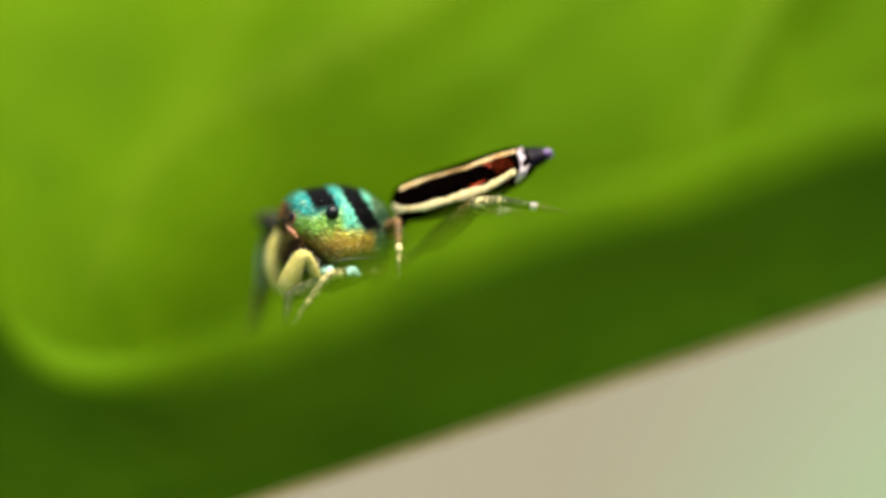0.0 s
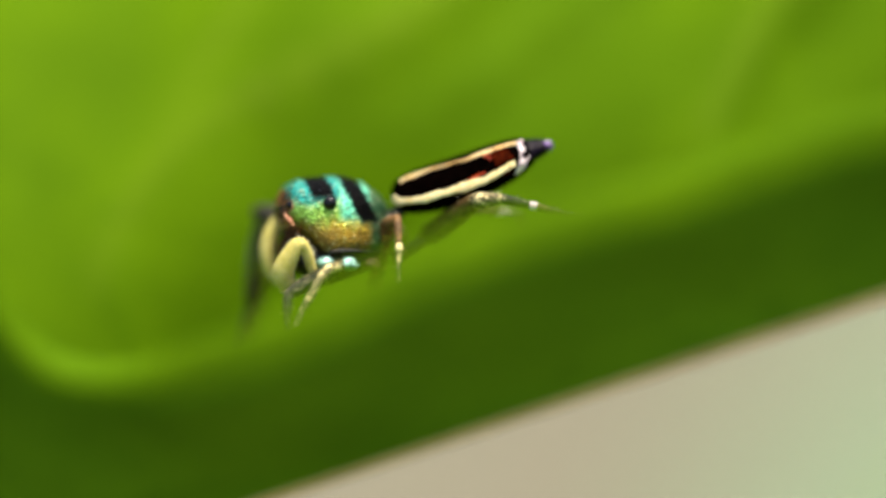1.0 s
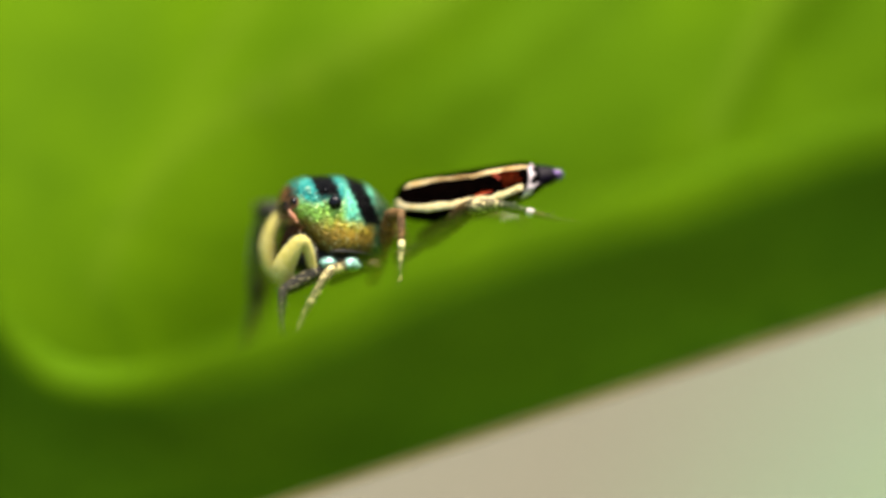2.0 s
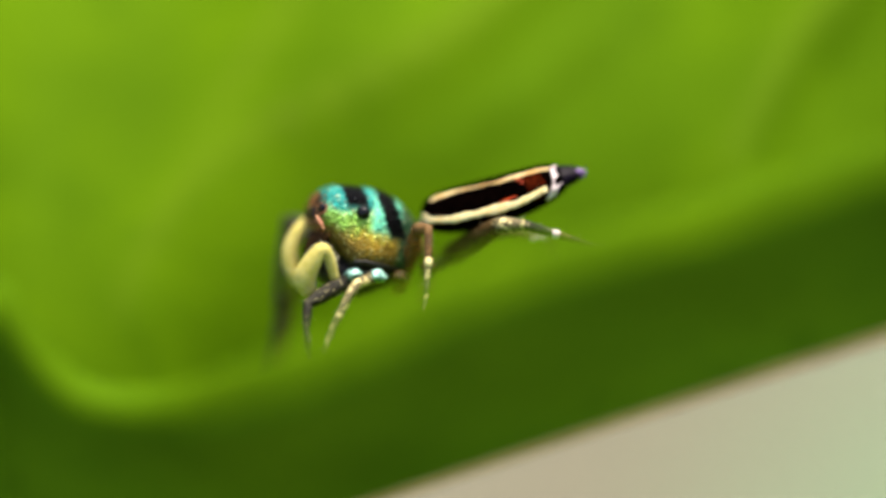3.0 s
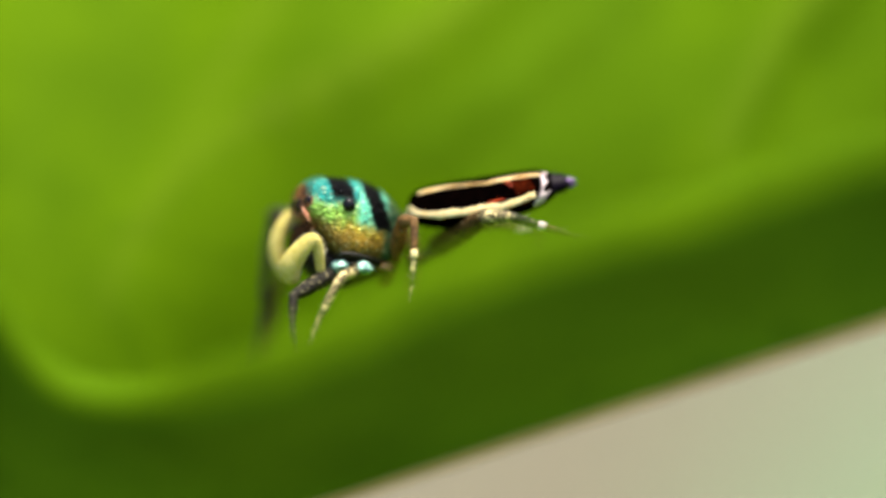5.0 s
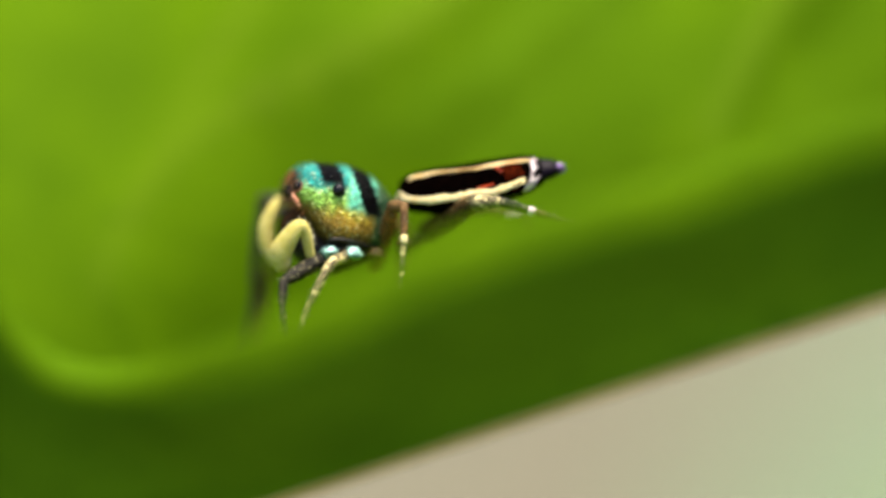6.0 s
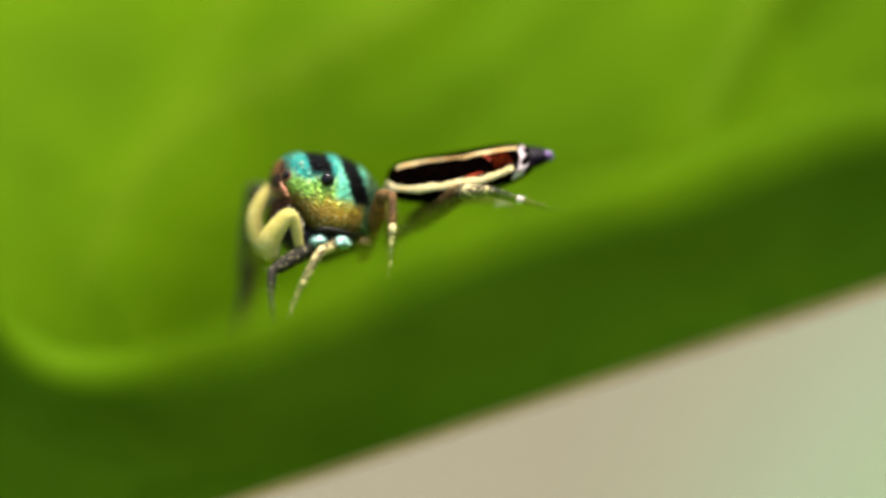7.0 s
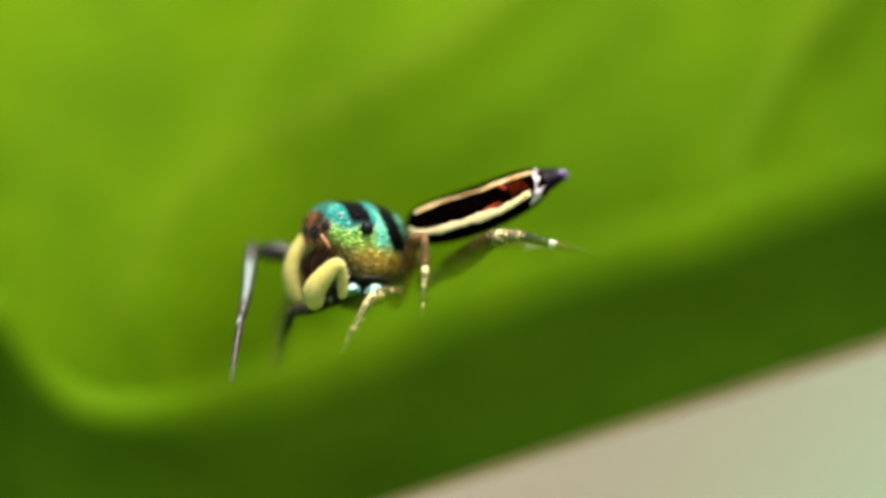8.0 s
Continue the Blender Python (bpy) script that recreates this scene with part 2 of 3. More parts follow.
def tube(path, radii, sides=10, round_ends=True):
    """Vertices and faces of a tapered limb along path, with rounded ends."""
    pts, rad = [Vector(p) for p in path], list(radii)
    if round_ends:
        d0, d1 = (pts[0] - pts[1]).normalized(), (pts[-1] - pts[-2]).normalized()
        r0, r1 = rad[0], rad[-1]
        pts = [pts[0] + d0 * r0 * 0.95, pts[0] + d0 * r0 * 0.6] + pts + [pts[-1] + d1 * r1 * 0.6, pts[-1] + d1 * r1 * 0.95]
        rad = [r0 * 0.25, r0 * 0.78] + rad + [r1 * 0.78, r1 * 0.25]
    verts, n = [], len(pts)
    side = None
    for i, p in enumerate(pts):
        d = (pts[min(i + 1, n - 1)] - pts[max(i - 1, 0)]).normalized()
        if side is None:
            side = d.orthogonal().normalized()
        side = (side - d * side.dot(d)).normalized()
        up = d.cross(side)
        for j in range(sides):
            a = 2 * math.pi * j / sides
            verts.append(p + (side * math.cos(a) + up * math.sin(a)) * rad[i])
    faces = grid_faces(n, sides, True)
    faces += [tuple(range(sides))[::-1], tuple(range((n - 1) * sides, n * sides))]
    return verts, faces


def bend(points, steps=6):
    """A smooth line through the points (Catmull-Rom)."""
    p = [Vector(q) for q in points]
    p = [p[0] * 2 - p[1]] + p + [p[-1] * 2 - p[-2]]
    out = []
    for i in range(1, len(p) - 2):
        for k in range(steps):
            t = k / steps
            out.append(0.5 * (2 * p[i] + (p[i + 1] - p[i - 1]) * t + (2 * p[i - 1] - 5 * p[i] + 4 * p[i + 1] - p[i + 2]) * t * t
                              + (3 * p[i] - p[i - 1] - 3 * p[i + 1] + p[i + 2]) * t ** 3))
    return out + [p[-2]]


def glide(keys, x):
    """Smooth value at x between (x, value) keys."""
    if x <= keys[0][0]:
        return keys[0][1]
    for i, ((a, u), (b, v)) in enumerate(zip(keys, keys[1:])):
        if x <= b:
            m0 = (v - keys[i - 1][1]) / (b - keys[i - 1][0]) if i else (v - u) / (b - a)
            m1 = (keys[i + 2][1] - u) / (keys[i + 2][0] - a) if i + 2 < len(keys) else (v - u) / (b - a)
            t, w = (x - a) / (b - a), b - a
            return ((2 * t ** 3 - 3 * t * t + 1) * u + (t ** 3 - 2 * t * t + t) * w * m0
                    + (3 * t * t - 2 * t ** 3) * v + (t ** 3 - t * t) * w * m1)
    return keys[-1][1]


# ---- the leaf ----
# height of the rolled rim along the leaf: it dips in a bay, stands up in a narrow wave beyond it, and climbs the other way
RIM = [(-40, -9), (-25, -5), (-15, -3.5), (-11.5, -2.9), (-10.3, -2.1), (-9.45, -0.65), (-9.0, -1.25), (-8.43, -2.06), (-7.86, -2.54), (-7.2, -2.76), (-6.3, -2.84),
       (-5.5, -2.68), (-5.0, -2.48), (-3.7, -2.02), (-2.5, -1.46), (-0.95, -0.72), (0.73, -0.04), (2.4, 0.42), (4.6, 1.00), (6.8, 1.75), (8.6, 2.28), (14, 3.2), (25, 5), (45, 6.5)]
FRONT = [(-40, -1.5), (-16, -4.6), (-9.4, -4.9), (-6.8, -5.0), (-4, -7.0), (-1, -7.6), (3, -6.8), (9, -5.7), (20, -2.5), (45, 12)]
MARGIN_DEPTH = [(-40, 1.0), (-14, -1.6), (-8, -2.2), (-3, -3.3), (0, -3.5), (10, -3.8), (20, -1.5), (45, 13)]
# how high the steep bank behind the hollow stands
BANK = [(-40, 3.4), (-9, 3.5), (-7, 3.75), (-5, 4.3), (-3, 4.6), (-1, 4.1), (2, 2.6), (5, 2.0), (8, 2.4), (45, 2.4)]
UNDERCUT = [(-8.4, 0), (-6.8, 0.6), (-5, 0.85), (-3.2, 0.9), (-1.0, 0.7), (1.0, 0.45), (4.0, 0.2), (7.0, 0)]
# half depth and half height of the roll: plump in the bay, a steep flank along the rest
DEEP = [(-40, 0.7), (-9, 0.7), (-6.6, 0.6), (-4.8, 0.24), (-3, 0.12), (0, 0.11), (8, 0.2), (45, 0.5)]
HIGH = [(-40, 0.6), (-9, 0.55), (-6.6, 0.44), (-5.4, 0.52), (-4.4, 0.62), (-3, 0.70), (0, 0.62), (8, 0.62), (45, 0.8)]


def rim_height(x):
    """Height of the middle of the roll."""
    return glide(RIM, x) + 0.50 - glide(HIGH, x)


def rim_trend(x):
    return -0.75 + 0.30 * x if x < 12 else 2.85 + 0.12 * (x - 12)


def base(x, d):
    """The blade without its veins, d millimetres behind the rim: it dips behind the rolled rim and climbs beyond."""
    t = rim_trend(x)
    far = 7.0 - 3.5 * min(1.0, max(0.0, -x - 7) / 1.5)
    z = t + (rim_height(x) - t) / (1 + (max(0, d) / far) ** 2)
    bank = glide(BANK, x)
    y = glide(FRONT, x) + glide(DEEP, x) + d
    e = max(0.0, y - 2.0)
    w = min(1.0, max(0.0, (-x - 2) / 6))
    dip = 0.34 + 0.45 * w * w * (3 - 2 * w)
    rise = -dip * min(1.0, d / 2.0) + 0.55 * e + 7.2 * (1 - math.exp(-e / 6)) + 0.6 * bank * (1 - math.exp(-e / 0.5)) + 0.034 * max(0.0, -2 - x) ** 2 * min(1.0, e / 6)
    # the bank is undercut along the hollow
    y += glide(UNDERCUT, x) * math.exp(-abs(y - 2.0) / (0.8 if y < 2.0 else 0.35))
    return Vector((x, y, z + glide(HIGH, x) * 0.97 + rise + 0.07 * math.sin(1.1 * x + 0.35 * d) * min(1, d / 5)))


def climb(x, z):
    """How far behind the rim the blade reaches that height."""
    lo, hi = 4.0, 60.0
    for _ in range(30):
        mid = (lo + hi) / 2
        lo, hi = (mid, hi) if base(x, mid).z < z else (lo, mid)
    return lo


# side veins by their way across and their height; the blade breaks down steeply along each, towards the viewer
VEINS = (((2.4, 7.6), (1.22, 6.75), (0.1, 5.65), (-0.7, 5.05), (-1.65, 4.5), (-2.4, 4.1), (-3.3, 3.6), (-4.4, 3.1), (-5.2, 2.6), (-5.9, 2.0), (-6.4, 1.3), (-6.9, 0.4), (-7.3, -0.5)),
         ((-2.6, 7.8), (-3.4, 6.55), (-4.17, 5.25), (-5.2, 3.65), (-5.9, 2.5)),
         ((9.2, 7.9), (8.2, 6.8), (6.7, 5.2), (5.9, 3.7), (5.2, 2.4)))
FOLD = (1.75, 0.35, 2.4, 0.75)
# a soft swelling without a vein, over the hollow in which the spider stands
BULGE = ((-2.0, 1.7), (-3.6, 1.45), (-5.2, 1.5), (-6.4, 1.1), (-7.2, 0.4))
PLAN = [[Vector((x, climb(x, z))) for x, z in line] for line in VEINS + (BULGE,)]
STEEP = 1.6


def swell(x, d):
    """How far the blade falls back below the veins: steeply at the vein, then slowly made good."""
    if not 3.0 < d < 40:
        return 0.0
    p, total = Vector((x, d * STEEP)), 0.0
    for line, high in zip(PLAN, FOLD):
        best, n = None, len(line) - 1
        for k, (a, b) in enumerate(zip(line, line[1:])):
            a, b = Vector((a.x, a.y * STEEP)), Vector((b.x, b.y * STEEP))
            ab = b - a
            f = min(1.0, max(0.0, (p - a).dot(ab) / ab.dot(ab)))
            off = p - a - ab * f
            if best is None or off.length < best[0]:
                best = (off.length, ab.x * off.y - ab.y * off.x, (k + f) / n)
        s = best[0] if best[1] > 0 else -best[0]
        s = 0.5 * (s + math.sqrt(s * s + 0.06))
        total += high * (1 - best[2] ** 6) * (1 - math.exp(-s / 1.7)) * math.exp(-s / 4.6)
    return total * min(1, (d - 3) / 3)


def blade(x, d):
    """Place on the upper side, d millimetres behind the rim."""
    q = base(x, d)
    a = swell(x, d)
    q.y, q.z = q.y + 0.83 * a, q.z - 0.55 * a
    return q


def paleness(q):
    """How near a place of the blade lies to a side vein, 0 to 1: the tissue is paler there."""
    best = 0.0
    for line, wide, strong in zip(VEINS, (0.24, 0.20, 0.24), (0.6, 0.5, 0.5)):
        for k, (a, b) in enumerate(zip(line, line[1:])):
            a, b, p = Vector(a), Vector(b), Vector((q.x, q.z))
            f = min(1.0, max(0.0, (p - a).dot(b - a) / (b - a).length_squared))
            along = (k + f) / (len(line) - 1)
            best = max(best, strong * math.exp(-((p - a.lerp(b, f)).length / wide) ** 2) * (1 - 0.6 * along ** 2))
    return best


def underside_margin(x):
    return Vector((x, glide(MARGIN_DEPTH, x), -3.65 + 0.333 * x if x > -12 else -7.646 + 0.2 * (x + 12)))


def build_leaf():
    xs = sorted(set([round(-40 + i * 1.0, 3) for i in range(25)] + [round(-15.5 + i * 0.16, 3) for i in range(170)] + [round(11.6 + i * 0.9, 3) for i in range(36)]))
    verts, cols = [], 0
    for x in xs:
        y0, zr, deep, high = glide(FRONT, x), rim_height(x), glide(DEEP, x), glide(HIGH, x)
        line = []
        arc = []
        for i in range(14):
            phi = radians(-17 + 97 * i / 13)
            arc.append(Vector((x, y0 + deep - deep * math.cos(phi), zr + high * math.sin(phi))))
        end = underside_margin(x)
        for i in range(16):
            f = i / 16
            q = end.lerp(arc[0], f)
            q.y = arc[0].y + (end.y - arc[0].y) * (1 - f ** 1.3)
            q.y += 0.10 * math.sin(1.3 * x + 4 * f) * math.sin(math.pi * f)
            line.append(q)
        line += arc
        depth = 36 * math.sqrt(max(0.02, 1 - ((x - 2) / 46) ** 2))
        for i in range(1, 121):
            line.append(blade(x, depth * (i / 120) ** 1.6))
        line[30] = line[29].lerp(line[31], 0.5)
        cols = len(line)
        verts += line
    me = mesh_from("leaf", verts, grid_faces(len(xs), cols), [LEAF, LEAF_SHADED])
    # faces below the roll take the copy coloured for shade
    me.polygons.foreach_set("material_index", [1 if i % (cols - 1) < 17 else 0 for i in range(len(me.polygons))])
    vein = me.attributes.new("vein", "FLOAT", "POINT")
    vein.data.foreach_set("value", [paleness(q) if i % cols > 40 and -12 < q.x < 12 else 0.0 for i, q in enumerate(verts)])
    leaf = new("leaf", me)
    leaf.matrix_world = RIG
    solid = leaf.modifiers.new("thickness", "SOLIDIFY")
    solid.thickness, solid.offset = 0.16 * MM, -1
    tagged(leaf, "broad glossy green leaf with a rolled wavy rim, sunlit above", "leaf")
    # dry thin margin along the turned-down edge
    path = [underside_margin(x) + Vector((0, -0.02, -0.05)) for x in xs if -35 < x < 40]
    v, f = tube(path, [0.15] * len(path), 8)
    part("margin", mesh_from("margin", v, f, MARGIN), leaf, None, "thin dry brown edge of the leaf")
    for line in PLAN[:len(VEINS)]:
        path = [blade(q.x, q.y) + Vector((0, 0.12, -0.14)) for q in bend([(q.x, q.y, 0) for q in line], 8)]
        n = len(path)
        v, f = tube(path, [0.20 - 0.16 * (i / n) ** 2 for i in range(n)], 12)
        part("vein", mesh_from("vein", v, f, VEIN), leaf, None, "pale raised side vein")
    return leaf


build_leaf()


# ---- soil and the blurred growth behind ----
def build_ground():
    n, verts = 60, []
    for i in range(n + 1):
        for j in range(n + 1):
            a, b = (2 * i / n - 1), (2 * j / n - 1)
            x, y = 40 * a * abs(a) ** 3, 40 * b * abs(b) ** 3
            verts.append((x, y, 0.004 * math.exp(-(x * x + y * y)) * noise.noise(Vector((x * 14, y * 14, 0)))))
    ground = new("ground", mesh_from("ground", verts, grid_faces(n + 1, n + 1), SOIL, scale=1.0))
    tagged(ground, "bare pale brown soil far below the leaf", "ground", kind="structure")


def build_low_leaf(place, turn, length, width, mat, label):
    """A pale arching leaf that grows from the soil."""
    verts, rows, cols = [], 26, 9
    for i in range(rows):
        t = i / (rows - 1)
        w = width * math.sin(math.pi * min(1, 0.06 + 0.94 * t)) ** 0.7 * (1 - 0.25 * t)
        for j in range(cols):
            s = 2 * j / (cols - 1) - 1
            verts.append((s * w / 2, t * length * 0.9, 1 + 2.5 * math.sin(2.2 * t) * (length / 60) + 1.2 * abs(s) * w / 14))
    ob = new("low_leaf", mesh_from("low_leaf", verts, grid_faces(rows, cols), mat))
    ob.matrix_world = Matrix.Translation(place) @ pose(0, 0, 0, 0, 0, turn)
    solid = ob.modifiers.new("thickness", "SOLIDIFY")
    solid.thickness = 0.3 * MM
    path = [Vector((0, t / 20 * length * 0.9, 1.3 + 2.5 * math.sin(2.2 * t / 20) * (length / 60))) for t in range(21)]
    v, f = tube(path, [0.5 - 0.018 * t for t in range(21)], 8)
    part("midrib", mesh_from("midrib", v, f, VEIN), ob)
    return tagged(ob, label, "leaf", "low leaves")


build_ground()
build_low_leaf((0.0098, 0.054, 0.0), -25, 72, 22, PALE_LEAF, "pale green leaf growing low from the soil")
build_low_leaf((0.0255, 0.048, 0.0), -22, 74, 20, MID_LEAF, "mid green leaf growing low from the soil")


# ---- the jumping spider ----
ROOT = Vector((-1.0, 0.0, -0.9))


def at(x, y, z):
    """A place of the rig in the spider's own space, in metres."""
    return (Vector((x, y, z)) - ROOT) * MM


spider = new("jumping_spider")
spider.matrix_world = RIG @ Matrix.Translation(ROOT * MM)
tagged(spider, "iridescent green-gold jumping spider with a striped black abdomen, on the leaf", "spider")

HEAD_AT, HEAD_YAW = (-2.27, 0.0, 1.05), 13


def head_pose(dx=0, dz=0, pitch=0, yaw=HEAD_YAW, roll=0):
    return Matrix.Translation(at(HEAD_AT[0] + dx, HEAD_AT[1], HEAD_AT[2] + dz)) @ pose(0, 0, 0, roll, pitch, yaw)


def shell(u):
    """Surface of the head-and-back shield in the direction u, in millimetres of its own space; the face looks along -x."""
    p = 2.6 + 1.3 * max(0.0, -u.x) + 2.4 * max(0.0, -u.z)
    r = (abs(u.x) ** p + abs(u.y) ** p + abs(u.z) ** p) ** (-1 / p)
    q = Vector((u.x * 1.12, u.y * 0.80, u.z * 0.82)) * r
    if q.z < 0:
        q.z *= 1.06
    back = max(0.0, (q.x - 0.1) / 1.02)
    q.y *= 1 - 0.42 * back ** 1.6
    if q.z > 0:
        q.z *= 1 - 0.45 * back ** 1.5
    fore = max(0.0, (-q.x - 0.2) / 0.86)
    q.z += 0.03 * fore ** 1.5
    # the face slants back below the eyes
    if q.z < 0.1:
        q.x += 0.85 * (0.1 - q.z) * min(1.0, fore)
    return q


def build_head():
    verts, rows, cols = [], 33, 48
    for i in range(rows):
        a = math.pi * (0.002 + 0.996 * i / (rows - 1))
        for j in range(cols):
            b = 2 * math.pi * j / cols
            verts.append(shell(Vector((-math.cos(a), math.sin(a) * math.cos(b), math.sin(a) * math.sin(b)))))
    faces = grid_faces(rows, cols, True) + [tuple(range(cols))[::-1], tuple(range((rows - 1) * cols, rows * cols))]
    head = part("carapace", mesh_from("carapace", verts, faces, SCALES), spider, head_pose(), "iridescent blue-green and gold carapace with two black bands")

    def eye(way, r, sink, ring=None):
        u = Vector(way).normalized()
        p = shell(u)
        out = Vector((p.x, p.y * 1.5, p.z)).normalized()
        v = []
        for i in range(12):
            a = math.pi * i / 11
            for j in range(16):
                b = 2 * math.pi * j / 16
                v.append(Vector((math.sin(a) * math.cos(b), math.sin(a) * math.sin(b), math.cos(a))) * r + p - out * r * sink)
        part("eye", mesh_from("eye", v, grid_faces(12, 16, True), EYE), head, None, "glossy black eye")
        if ring:
            side = out.orthogonal().normalized()
            up = out.cross(side)
            loop = [p - out * r * 0.15 + (side * math.cos(k) + up * math.sin(k)) * r * 1.02 for k in (2 * math.pi * i / 20 for i in range(20))]
            v = []
            for k, c in enumerate(loop):
                w = (c - p).normalized()
                for i in range(8):
                    a = 2 * math.pi * i / 8
                    v.append(c + (w * math.cos(a) + out * math.sin(a)) * r * 0.2)
            f = [(i * 8 + j, i * 8 + (j + 1) % 8, (i + 1) % 20 * 8 + (j + 1) % 8, (i + 1) % 20 * 8 + j) for i in range(20) for j in range(8)]
            part("eye_ring", mesh_from("eye_ring", v, f, ring), head, None, "ring of rust-red hair")

    for s in (-1, 1):
        eye((-1, s * 0.26, 0.12), 0.20, 0.45, RUST)
        eye((-0.86, s * 0.62, 0.26), 0.12, 0.4, RUST)
        eye((-0.36, s * 0.86, 0.62), 0.04, 0.3)
        eye((-0.20, s * 0.97, 0.34), 0.15, 0.3)
    for s in (-1, 1):
        path = bend([(-0.85, s * 0.2, -0.3), (-1.0, s * 0.22, -0.6), (-0.92, s * 0.2, -0.95)], 5)
        n = len(path)
        v, f = tube(path, [0.2 - 0.08 * i / n for i in range(n)], 12)
        part("jaw", mesh_from("jaw", v, f, JAW), head, None, "dark brown jaw below the face")
    # rust-red hair that hangs over the face
    rng, vs, fs = random.Random(11), [], []
    for _ in range(420):
        u = Vector((-1, rng.uniform(-0.85, 0.85), rng.uniform(-0.35, 0.75))).normalized()
        c = shell(u)
        w = Vector((-0.5, c.y * 0.8, -0.9 + rng.gauss(0, 0.25))).normalized()
        tip = c + u * 0.05 + w * rng.uniform(0.08, 0.20)
        e = Vector((0.3, 1, 0)) * 0.008
        o = len(vs)
        vs += [c - e, c + e, c + Vector((-0.012, 0, 0)), tip]
        fs += [(o, o + 1, o + 3), (o + 1, o + 2, o + 3), (o + 2, o, o + 3)]
    tagged(part("face_hair", mesh_from("face_hair", vs, fs, FACE_HAIR), head, None, "rust-orange hair over the face"), kind="stuff")
    # pale line of hair along the lower edge of the shield
    rim = [shell(Vector((math.cos(k), math.sin(k), -0.90)).normalized()) for k in (2 * math.pi * i / 40 for i in range(41))]
    v, f = tube(rim, [0.035] * 41, 6)
    part("shield_rim", mesh_from("shield_rim", v, f, BELLY), head, None, "dark lower edge of the carapace")
    return head


head = build_head()


def in_head(points):
    m = head_pose(0, -0.03, 8).inverted()
    return [(m @ at(*p)) * 1000 for p in points]


# streak of pale rust hair beside the front eyes
for side in (1, -1):
    streak = bend(in_head([(-3.21, -0.80, 1.25), (-3.165, -0.83, 1.16), (-3.12, -0.85, 1.08), (-3.08, -0.85, 1.01)]), 5)
    v, f = tube([Vector((q.x, q.y * side, q.z)) for q in streak], [0.03] * 4 + [0.05] * 8 + [0.03] * 4, 8)
    part("hair_streak", mesh_from("hair_streak", v, f, STREAK), head, None, "streak of pale rust-orange hair")


def build_palp(points, radii):
    path = bend(in_head(points), 6)
    n = len(path)
    rr = [glide([(i / (len(radii) - 1), r) for i, r in enumerate(radii)], k / (n - 1)) for k in range(n)]
    v, f = tube(path, rr, 14)
    base = path[0].copy()
    vs, fs = [], []
    rng = random.Random(len(points) + int(points[0][1] * 10))
    for _ in range(260):
        k = rng.randrange(1, n - 1)
        d = (path[k + 1] - path[k - 1]).normalized()
        w = Vector((rng.gauss(0, 1), rng.gauss(0, 1), rng.gauss(0, 1)))
        w = (w - d * w.dot(d)).normalized()
        c = path[k] + w * rr[k] * 0.9 - base
        tip = c + w * rng.uniform(0.05, 0.11) + d * rng.uniform(0.02, 0.10)
        e = w.cross(d) * 0.006
        o = len(vs)
        vs += [c - e, c + e, c + d * 0.012, tip]
        fs += [(o, o + 1, o + 3), (o + 1, o + 2, o + 3), (o + 2, o, o + 3)]
    palp = part("palp", mesh_from("palp", [q - base for q in v], f, PALP), head, Matrix.Translation(base * MM), "thick pale yellow hairy palp")
    tagged(part("palp_hair", mesh_from("palp_hair", vs, fs, HAIR), palp, None, "fine pale hair"), kind="stuff")
    return palp, base


near_palp, near_palp_at = build_palp([(-2.85, -0.80, 0.02), (-2.93, -0.95, 0.46), (-3.06, -1.02, 0.60), (-3.28, -1.0, 0.36), (-3.45, -0.92, 0.06), (-3.42, -0.85, -0.16)],
                                     [0.10, 0.12, 0.15, 0.20, 0.235, 0.19])
far_palp, far_palp_at = build_palp([(-3.10, 0.05, 0.55), (-3.32, 0.05, 1.14), (-3.52, 0.02, 1.04), (-3.73, 0.0, 0.68), (-3.76, 0.0, 0.26), (-3.58, 0.0, -0.12)],
                                   [0.10, 0.125, 0.145, 0.16, 0.16, 0.125])


# abdomen: the axis runs along +x from the waist
ABD_AT, ABD_LENGTH, ABD_TURN = (-1.10, 0.02, 1.20), 3.40, -4
GIRTH = [(0, 0.03), (0.012, 0.17), (0.04, 0.31), (0.10, 0.42), (0.22, 0.495), (0.40, 0.52), (0.60, 0.50), (0.74, 0.445), (0.82, 0.38), (0.865, 0.30), (0.90, 0.235), (0.95, 0.19), (0.985, 0.12), (1.0, 0.03)]


def belly(t, a, out=0.0):
    """Skin of the abdomen at t along it; a is the angle up from the side that faces -y."""
    r = glide(GIRTH, t) + out
    return Vector((t * ABD_LENGTH, -r * math.cos(a) * (1 - 0.3 * math.sin(a)), r * (1.05 if math.sin(a) > 0 else 0.84) * math.sin(a) - 0.12 * math.sin(math.pi * min(1.0, t / 0.9))))


def abdomen_pose(lift, dx=0, dz=0, turn=ABD_TURN):
    return Matrix.Translation(at(ABD_AT[0] + dx, ABD_AT[1], ABD_AT[2] + dz)) @ pose(0, 0, 0, 0, 0, turn) @ pose(0, 0, 0, 0, -lift, 0)


